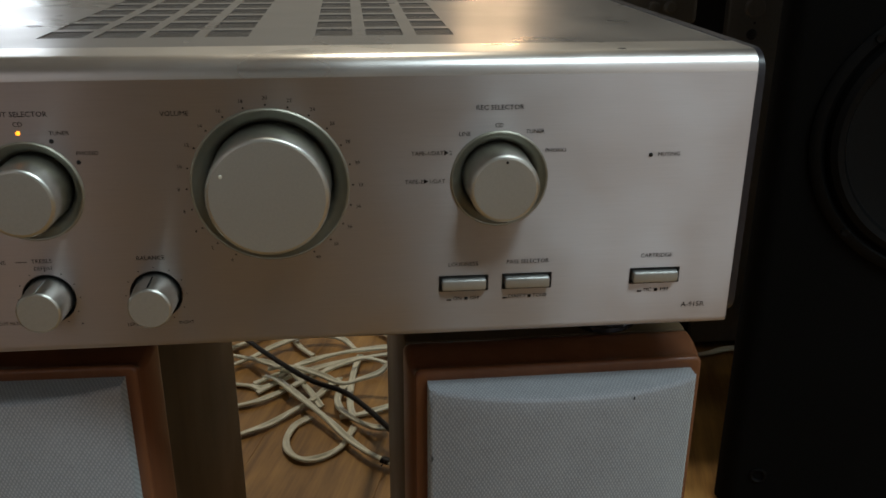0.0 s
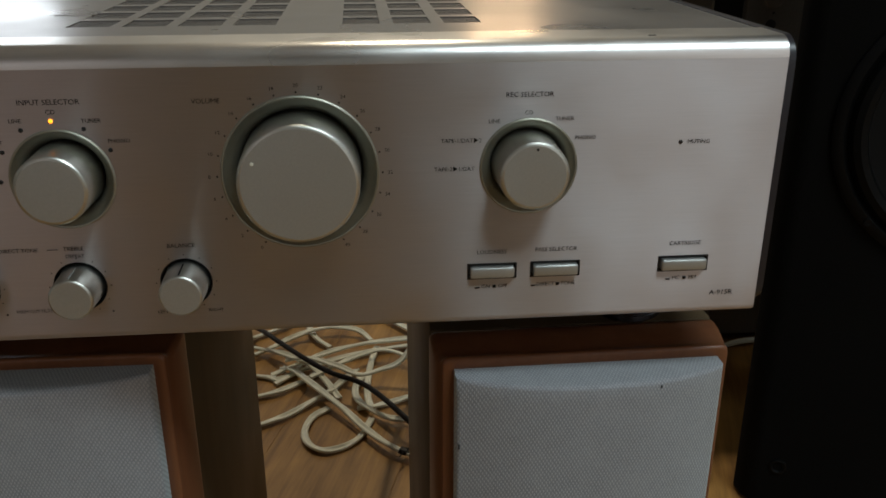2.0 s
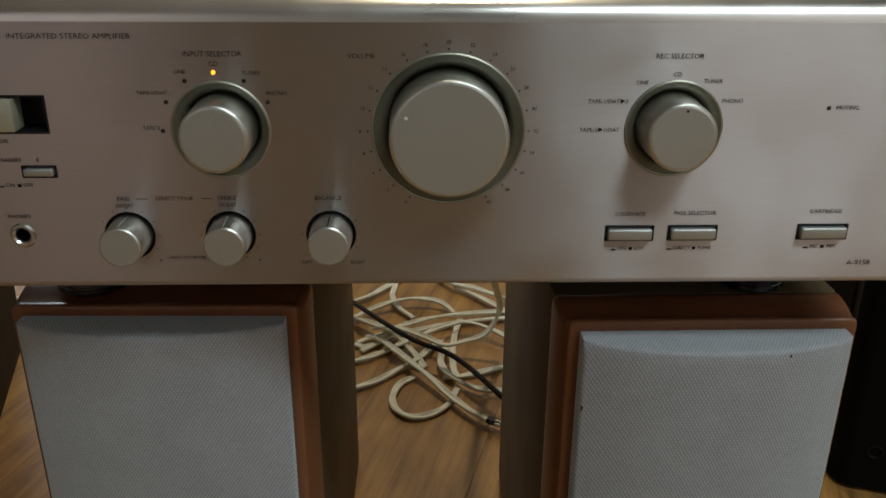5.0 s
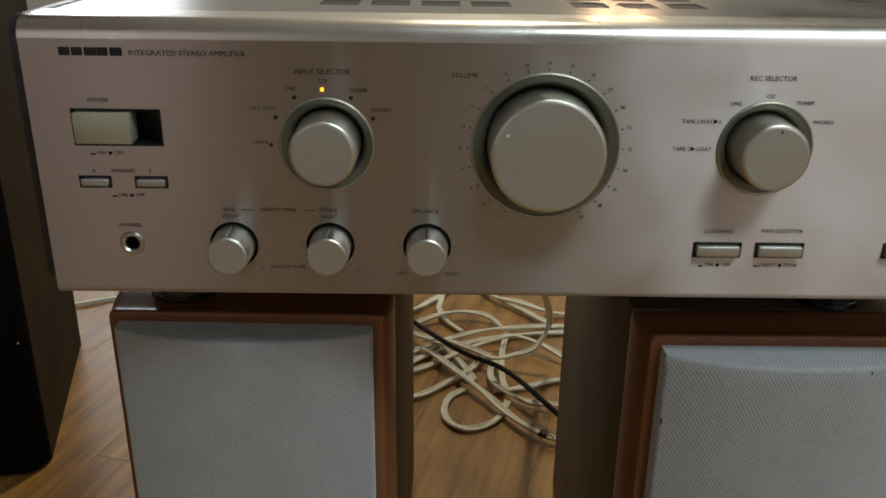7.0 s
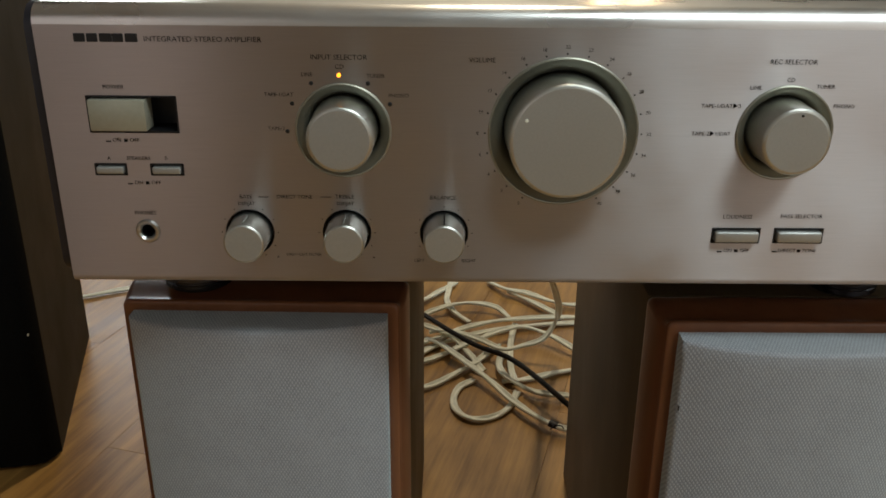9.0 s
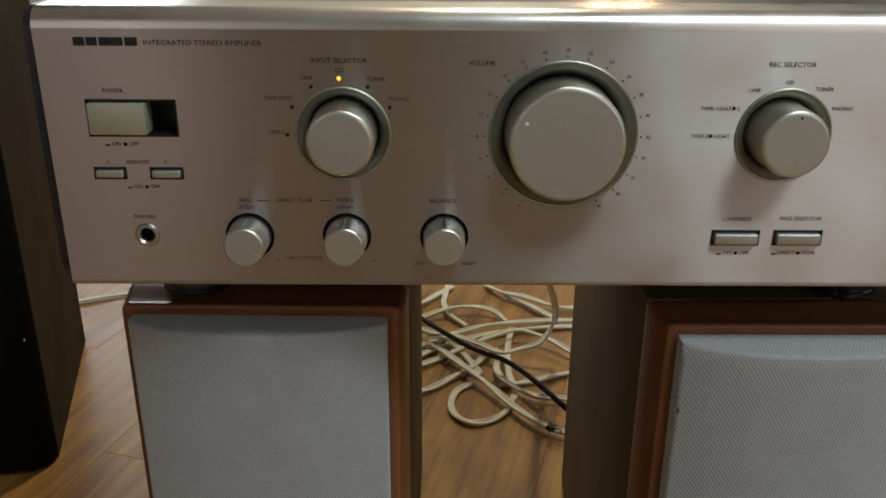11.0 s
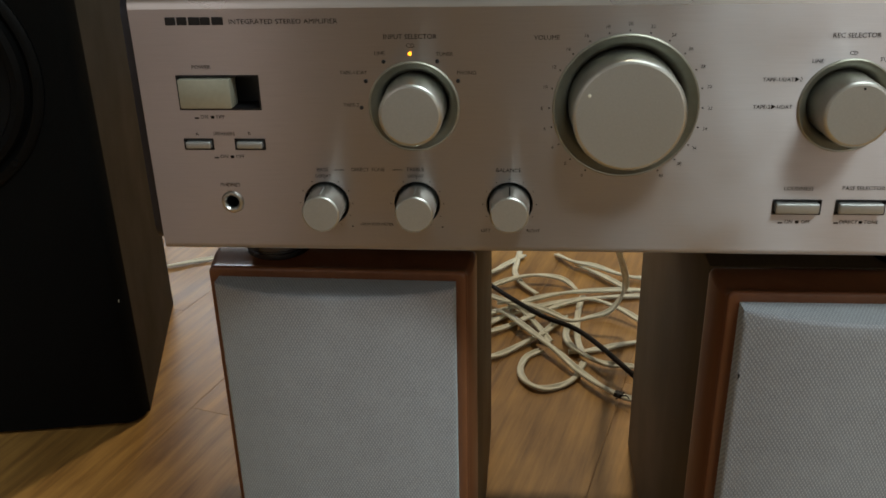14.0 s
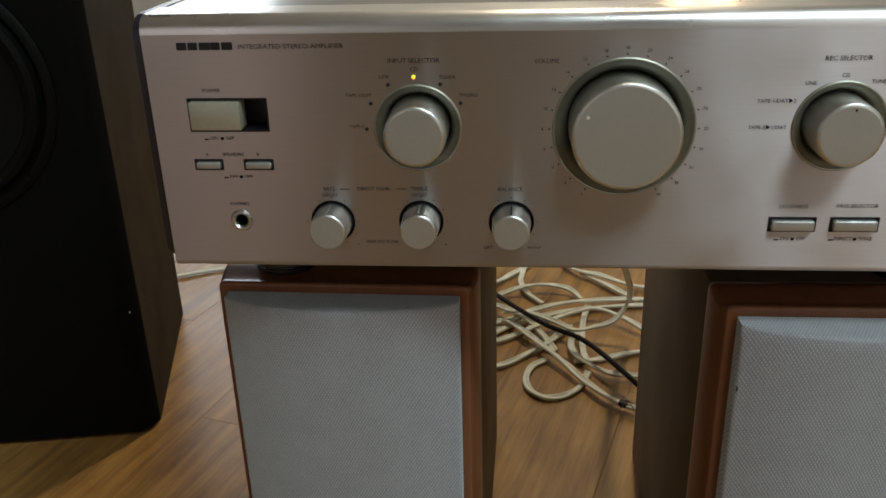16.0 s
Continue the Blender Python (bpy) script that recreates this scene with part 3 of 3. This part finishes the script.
spk = small_speaker()
spk.matrix_world = pose(-0.1461, 0.0415, 0.0, 0, 0, -1.0)
twin = copy_thing(spk, pose(0.1513, 0.0205, 0.0, 0, 0, 0.2))


# ---------------------------------------------------------------- the two tall loudspeakers
def tower(label, at, front_turn, taper, handed, cone_z):
    """A floor-standing loudspeaker. Its inner front corner stands at 'at'; handed: +1 when the cabinet goes on towards -x."""
    ob = thing("floor_speaker", label, "loudspeaker", (*at, 0), front_turn, group="tall floor-standing loudspeakers", local=True)
    w, d, h, s = 0.29, 0.27, 0.92, -handed
    k = d * math.tan(radians(taper))
    cut = 0.020
    front = [(s * 0.0, cut), (s * 0.004, cut * 0.45), (s * 0.010, cut * 0.12), (s * 0.018, 0.0), (s * (w - 0.018), 0.0), (s * (w - 0.006), 0.006), (s * w, cut)]
    baffle = front + [(s * w, cut + 0.004), (s * 0.0, cut + 0.004)]
    part("baffle", prism(bmesh.new(), baffle, 0.004, h), BLACKCLOTH, ob, "matt black front baffle with rounded edges", smooth=40)
    body = [(s * 0.0005, cut + 0.004), (s * (w - 0.0005), cut + 0.004), (s * (w - k), d), (s * k, d)]
    part("cabinet", prism(bmesh.new(), body, 0.0, h - 0.001), WALNUT, ob, "dark walnut vinyl cabinet side", smooth=None)
    cx = s * 0.142
    ring = lathe(bmesh.new(), [(0.112, 0.001), (0.112, -0.003), (0.109, -0.005), (0.104, -0.005), (0.102, -0.002), (0.100, 0.0)], cx, cone_z, 72)
    woofer = part("woofer", ring, RUBBER, ob, "black woofer with round frame")
    part("surround", lathe(bmesh.new(), [(0.100, -0.001), (0.097, -0.006), (0.092, -0.008), (0.087, -0.006), (0.085, -0.001)], cx, cone_z, 72), RUBBER, woofer)
    part("cone", lathe(bmesh.new(), [(0.085, -0.001), (0.084, -0.0005), (0.04, -0.0002), (0.035, -0.001), (0.025, -0.008), (0.012, -0.012), (0, -0.013)], cx, cone_z, 72), CONE, woofer)
    for a in range(45, 360, 90):
        x, z = cx + 0.1065 * math.sin(radians(a)), cone_z + 0.1065 * math.cos(radians(a))
        part("screw", lathe(bmesh.new(), [(0.0035, -0.005), (0.003, -0.0066), (0.0012, -0.0066), (0, -0.006)], x, z, 14), RUBBER, woofer)
    for z in ((0.044, h - 0.05) if handed < 0 else (h - 0.05,)):
        part("grille_socket", lathe(bmesh.new(), [(0.0075, 0.001), (0.0075, -0.0012), (0.006, -0.0018), (0.0045, -0.0008), (0.004, 0.0008), (0, 0.0008)], s * 0.032, z, 24), RUBBER, ob)
    return ob


left_tower = tower("tall black-fronted floor loudspeaker with dark walnut side on the wooden floor", (-0.4101, 0.2971), 10.3, 4.2, 1, 0.358)
tower("tall black floor loudspeaker standing close beside the amplifier", (0.3706, 0.2630), -18.6, 8.5, -1, 0.358)

# a tiny cream block on the left tower's baffle edge
spot = bmesh.new()
box(spot, -0.0059, -0.0052, 0.0055, 0.0080, 0.1366, 0.1386, bevel=0.0002, segments=1)
part("paint_speck", spot, CREAM, left_tower, "tiny white speck on the baffle edge")
for x, z, long in ((0.0330, 0.2890, 0.0014), (-0.0690, 0.2520, 0.0030)):
    flaw = bmesh.new()
    y = -(0.0110 + 0.0135 * (1 - abs(x / 0.068) ** 2.4)) if x > 0 else -0.0108
    box(flaw, x - 0.0004, x + 0.0004, y - 0.0005, y + 0.0012, z - long / 2, z + long / 2, bevel=0.0002, segments=1)
    part("snag", flaw, BLACK, twin, "small dark snag in the cloth")
for crumb_line in ([(-0.1215, 0.1155, 0.4617), (-0.1185, 0.1170, 0.4618), (-0.1145, 0.1172, 0.4617)], [(0.1655, 0.0098, 0.4626), (0.1672, 0.0094, 0.4627), (0.1690, 0.0100, 0.4626)]):
    crumb = thing("lint", "dark thread of lint lying on the amplifier's cover", "lint", crumb_line[0])
    part("thread", sweep(bmesh.new(), crumb_line, [(0.0004 * math.cos(t), 0.0002 * math.sin(t)) for t in (0, 1.05, 2.1, 3.14, 4.2, 5.25)], steps=4), BLACK, crumb)

# ---------------------------------------------------------------- the grey unit behind the amplifier
unit = thing("stereo_unit", "grey metallic upright stereo unit with round knobs behind the amplifier", "stereo unit", (0.48, 0.65, 0))
part("body", boxed(0.31, 0.66, 0.582, 0.76, 0.002, 0.62, bevel=0.006), BLACK, unit, "black plastic body")
part("control_panel", boxed(0.4615, 0.66, 0.570, 0.584, 0.010, 0.61, bevel=0.003), GREY, unit, "grey metallic front panel")
part("control_panel", boxed(0.31, 0.4260, 0.570, 0.584, 0.403, 0.61, bevel=0.006, segments=4), GREY, unit, "grey metallic upper panel with two small knobs")
for x, z, r in ((0.4900, 0.4205, 0.0105), (0.3760, 0.4215, 0.0058), (0.3940, 0.4215, 0.0058)):
    part("knob", lathe(bmesh.new(), [(r + 0.0010, 0.571), (r + 0.0010, 0.5690), (r, 0.5685), (r, 0.566), (r - 0.001, 0.5650), (0, 0.5650)], x, z, 36), GREY, unit, "round grey knob")
for x, z, r in ((0.4900, 0.3915, 0.0060), (0.4920, 0.4040, 0.0013)):
    part("hole", lathe(bmesh.new(), [(r, 0.571), (r, 0.5694), (r * 0.8, 0.5690), (0, 0.5690)], x, z, 24), BLACK, unit)


# ---------------------------------------------------------------- cables on the floor
def twin_lead(points, label="cream flat twin-core cable lying in loops on the floor", lean=0.35):
    ob = thing("cable", label, "cable", points[0], group="cream cables on the floor")
    h, w = 0.0018, 0.0022
    section = [(-w - h * math.cos(a), h * math.sin(a)) for a in np.linspace(-1.3, 1.3, 6)] + [(w + h * math.cos(a), h * math.sin(a)) for a in np.linspace(1.3, -1.3, 6)]
    section.insert(6, (0, h * 0.45))
    section.append((0, -h * 0.45))
    part("sheath", sweep(bmesh.new(), points, section, lean), CREAM, ob)
    return ob


LEADS = [
    [(-0.151, 0.542, 0.006), (-0.087, 0.588, 0.008), (-0.058, 0.614, 0.010), (-0.029, 0.630, 0.012), (-0.001, 0.634, 0.012), (0.025, 0.627, 0.010), (0.041, 0.609, 0.004)],
    [(-0.076, 0.533, 0.004), (-0.040, 0.553, 0.009), (-0.013, 0.567, 0.012), (0.014, 0.580, 0.012), (0.042, 0.592, 0.010), (0.094, 0.607, 0.006), (0.148, 0.610, 0.004)],
    [(-0.071, 0.514, 0.003), (-0.038, 0.542, 0.005), (-0.009, 0.557, 0.006), (0.035, 0.576, 0.006), (0.094, 0.592, 0.004), (0.148, 0.598, 0.003)],
    [(-0.129, 0.611, 0.006), (-0.085, 0.584, 0.010), (-0.061, 0.565, 0.013), (-0.034, 0.540, 0.013), (-0.013, 0.508, 0.008), (0.003, 0.475, 0.003)],
    [(-0.065, 0.548, 0.005), (-0.049, 0.528, 0.011), (-0.032, 0.499, 0.014), (-0.006, 0.459, 0.014), (0.012, 0.433, 0.012), (0.030, 0.404, 0.010), (0.052, 0.373, 0.010), (0.077, 0.355, 0.008), (0.116, 0.349, 0.006)],
    [(-0.008, 0.456, 0.003), (-0.025, 0.440, 0.003), (-0.032, 0.412, 0.004), (-0.027, 0.389, 0.004), (-0.012, 0.376, 0.004), (0.008, 0.381, 0.003), (0.026, 0.399, 0.003), (0.038, 0.431, 0.003)],
    [(-0.115, 0.413, 0.003), (-0.074, 0.432, 0.004), (-0.050, 0.447, 0.004), (-0.026, 0.470, 0.005), (-0.007, 0.488, 0.006), (0.009, 0.513, 0.006), (0.023, 0.536, 0.004)],
    [(-0.060, 0.542, 0.018), (-0.034, 0.541, 0.020), (0.000, 0.520, 0.020), (0.026, 0.500, 0.018), (0.049, 0.505, 0.020), (0.0716, 0.5032, 0.030), (0.0861, 0.5072, 0.050), (0.0884, 0.5034, 0.070), (0.0819, 0.4880, 0.095), (0.0707, 0.4600, 0.135), (0.062, 0.425, 0.215), (0.058, 0.405, 0.300), (0.056, 0.385, 0.352), (0.055, 0.362, 0.360)],
    [(-0.030, 0.513, 0.010), (-0.000, 0.530, 0.015), (0.027, 0.551, 0.016), (0.055, 0.560, 0.016), (0.088, 0.540, 0.014), (0.118, 0.507, 0.010)],
    [(0.033, 0.524, 0.004), (0.024, 0.502, 0.008), (0.021, 0.474, 0.009), (0.030, 0.4496, 0.009), (0.054, 0.425, 0.008), (0.080, 0.418, 0.008), (0.119, 0.416, 0.006)],
    [(0.048, 0.593, 0.003), (0.045, 0.579, 0.004), (0.039, 0.544, 0.005), (0.035, 0.503, 0.005), (0.035, 0.470, 0.004), (0.039, 0.450, 0.003)],
    [(0.023, 0.453, 0.003), (0.040, 0.455, 0.003), (0.062, 0.461, 0.004), (0.086, 0.472, 0.004), (0.122, 0.484, 0.003)],
    [(-0.111, 0.539, 0.003), (-0.082, 0.531, 0.003), (-0.067, 0.524, 0.003), (-0.052, 0.536, 0.003), (-0.039, 0.565, 0.003)],
    [(-0.113, 0.482, 0.003), (-0.078, 0.490, 0.004), (-0.058, 0.499, 0.005), (-0.038, 0.517, 0.004), (-0.019, 0.542, 0.003)],
    [(-0.597, 0.628, 0.004), (-0.520, 0.665, 0.004), (-0.472, 0.689, 0.004), (-0.399, 0.702, 0.004), (-0.279, 0.668, 0.004), (-0.149, 0.611, 0.004)],
    [(0.40, 0.548, 0.004), (0.470, 0.552, 0.004), (0.515, 0.560, 0.006), (0.60, 0.556, 0.004)],
    [(0.02, 0.72, 0.004), (0.042, 0.683, 0.010), (0.069, 0.669, 0.011), (0.096, 0.648, 0.010), (0.122, 0.644, 0.006), (0.16, 0.65, 0.004)],
    [(0.046, 0.683, 0.006), (0.067, 0.660, 0.006), (0.087, 0.632, 0.008), (0.112, 0.606, 0.004)],
    [(-0.030, 0.74, 0.004), (-0.036, 0.685, 0.005), (-0.038, 0.653, 0.006), (-0.028, 0.619, 0.006), (-0.010, 0.595, 0.004)],
    [(-0.12, 0.62, 0.004), (-0.070, 0.657, 0.005), (-0.051, 0.679, 0.006), (-0.025, 0.715, 0.004)],
]
for line in LEADS:
    twin_lead(line)
round_section = [(0.0030 * math.cos(a), 0.0030 * math.sin(a)) for a in np.linspace(0, 2 * math.pi, 10, endpoint=False)]
wire = thing("power_cable", "thin black round cable crossing over the cream cables", "cable", (-0.091, 0.604, 0.02))
part("sheath", sweep(bmesh.new(), [(-0.127, 0.668, 0.012), (-0.091, 0.604, 0.026), (-0.067, 0.564, 0.030), (-0.038, 0.523, 0.031), (-0.006, 0.487, 0.030), (0.026, 0.464, 0.029), (0.049, 0.434, 0.028), (0.079, 0.384, 0.024), (0.116, 0.349, 0.004)], round_section), BLACKWIRE, wire)
tie = thing("cable_tie", "small black twist tie round a cream cable end", "cable tie", (0.068, 0.353, 0.0))
band = [(0.0048 * math.cos(a), 0.0034 * math.sin(a)) for a in np.linspace(0, 2 * math.pi, 12, endpoint=False)]
part("band", sweep(bmesh.new(), [(0.0654, 0.3613, 0.0095), (0.0689, 0.3590, 0.0092), (0.0724, 0.3573, 0.0090)], band), BLACKWIRE, tie)
for a, b in (((0.067, 0.356, 0.011), (0.064, 0.345, 0.013)), ((0.069, 0.355, 0.010), (0.077, 0.344, 0.014))):
    part("tail", sweep(bmesh.new(), [a, ((a[0] + b[0]) / 2 + 0.002, (a[1] + b[1]) / 2, b[2]), b], [(0.0008 * math.cos(t), 0.0008 * math.sin(t)) for t in (0, 1.57, 3.14, 4.71)]), BLACKWIRE, tie)

# ---------------------------------------------------------------- floor planks
PLANK_W, PLANK_L, ANGLE = 0.1387, 0.92, 74.0
along, across = Vector((math.cos(radians(ANGLE)), math.sin(radians(ANGLE)))), Vector((math.sin(radians(ANGLE)), -math.cos(radians(ANGLE))))
bm = bmesh.new()
g = 0.00012
box(bm, g, PLANK_L - g, -PLANK_W + g, -g, -0.0104, 0.0, bevel=0.0003, segments=1)
plank_mesh = mesh_of("plank", bm, PLANK)
corners = [Vector(c) for c in ((X0, Y0), (X1, Y0), (X1, Y1), (X0, Y1))]
v_low, v_high = min(c.dot(across) for c in corners), max(c.dot(across) for c in corners)
u_low, u_high = min(c.dot(along) for c in corners), max(c.dot(along) for c in corners)
for k in range(math.floor((v_low + 0.4496) / PLANK_W), math.ceil((v_high + 0.4496) / PLANK_W)):
    v = -0.4496 + k * PLANK_W
    shift = 0.213 + 0.37 * k
    n0, n1 = math.floor((u_low - shift) / PLANK_L), math.ceil((u_high - shift) / PLANK_L)
    for n in range(n0, n1):
        u = shift + n * PLANK_L
        start = u * along + v * across
        place = pose(start.x, start.y, 0, 0, 0, ANGLE)
        ends = [place @ Vector(c) for c in ((0, 0, 0), (PLANK_L, 0, 0), (PLANK_L, -PLANK_W, 0), (0, -PLANK_W, 0))]
        edges = ((X0 - 0.05, 0, -1, 0), (X1 + 0.05, 0, 1, 0), (0, Y0 - 0.05, 0, -1), (0, Y1 + 0.05, 0, 1))
        past = [max((c.x - x) * nx + (c.y - y) * ny for c in ends) for x, y, nx, ny in edges]
        short = [min((c.x - x) * nx + (c.y - y) * ny for c in ends) for x, y, nx, ny in edges]
        if max(short) >= 0:
            continue
        data = plank_mesh
        if max(past) > 0:
            # planks that meet a wall are sawn off under it
            bm = boxed(g, PLANK_L - g, -PLANK_W + g, -g, -0.0104, 0.0)
            back = place.inverted()
            for x, y, nx, ny in edges:
                bmesh.ops.bisect_plane(bm, geom=bm.verts[:] + bm.edges[:] + bm.faces[:], plane_co=back @ Vector((x, y, 0)), plane_no=back.to_3x3() @ Vector((nx, ny, 0)), clear_outer=True)
            if not bm.faces:
                bm.free()
                continue
            data = mesh_of("plank", bm, PLANK)
        ob = new("plank", data)
        ob.parent = floor
        ob.matrix_parent_inverse = Matrix.Identity(4)
        ob.matrix_basis = place
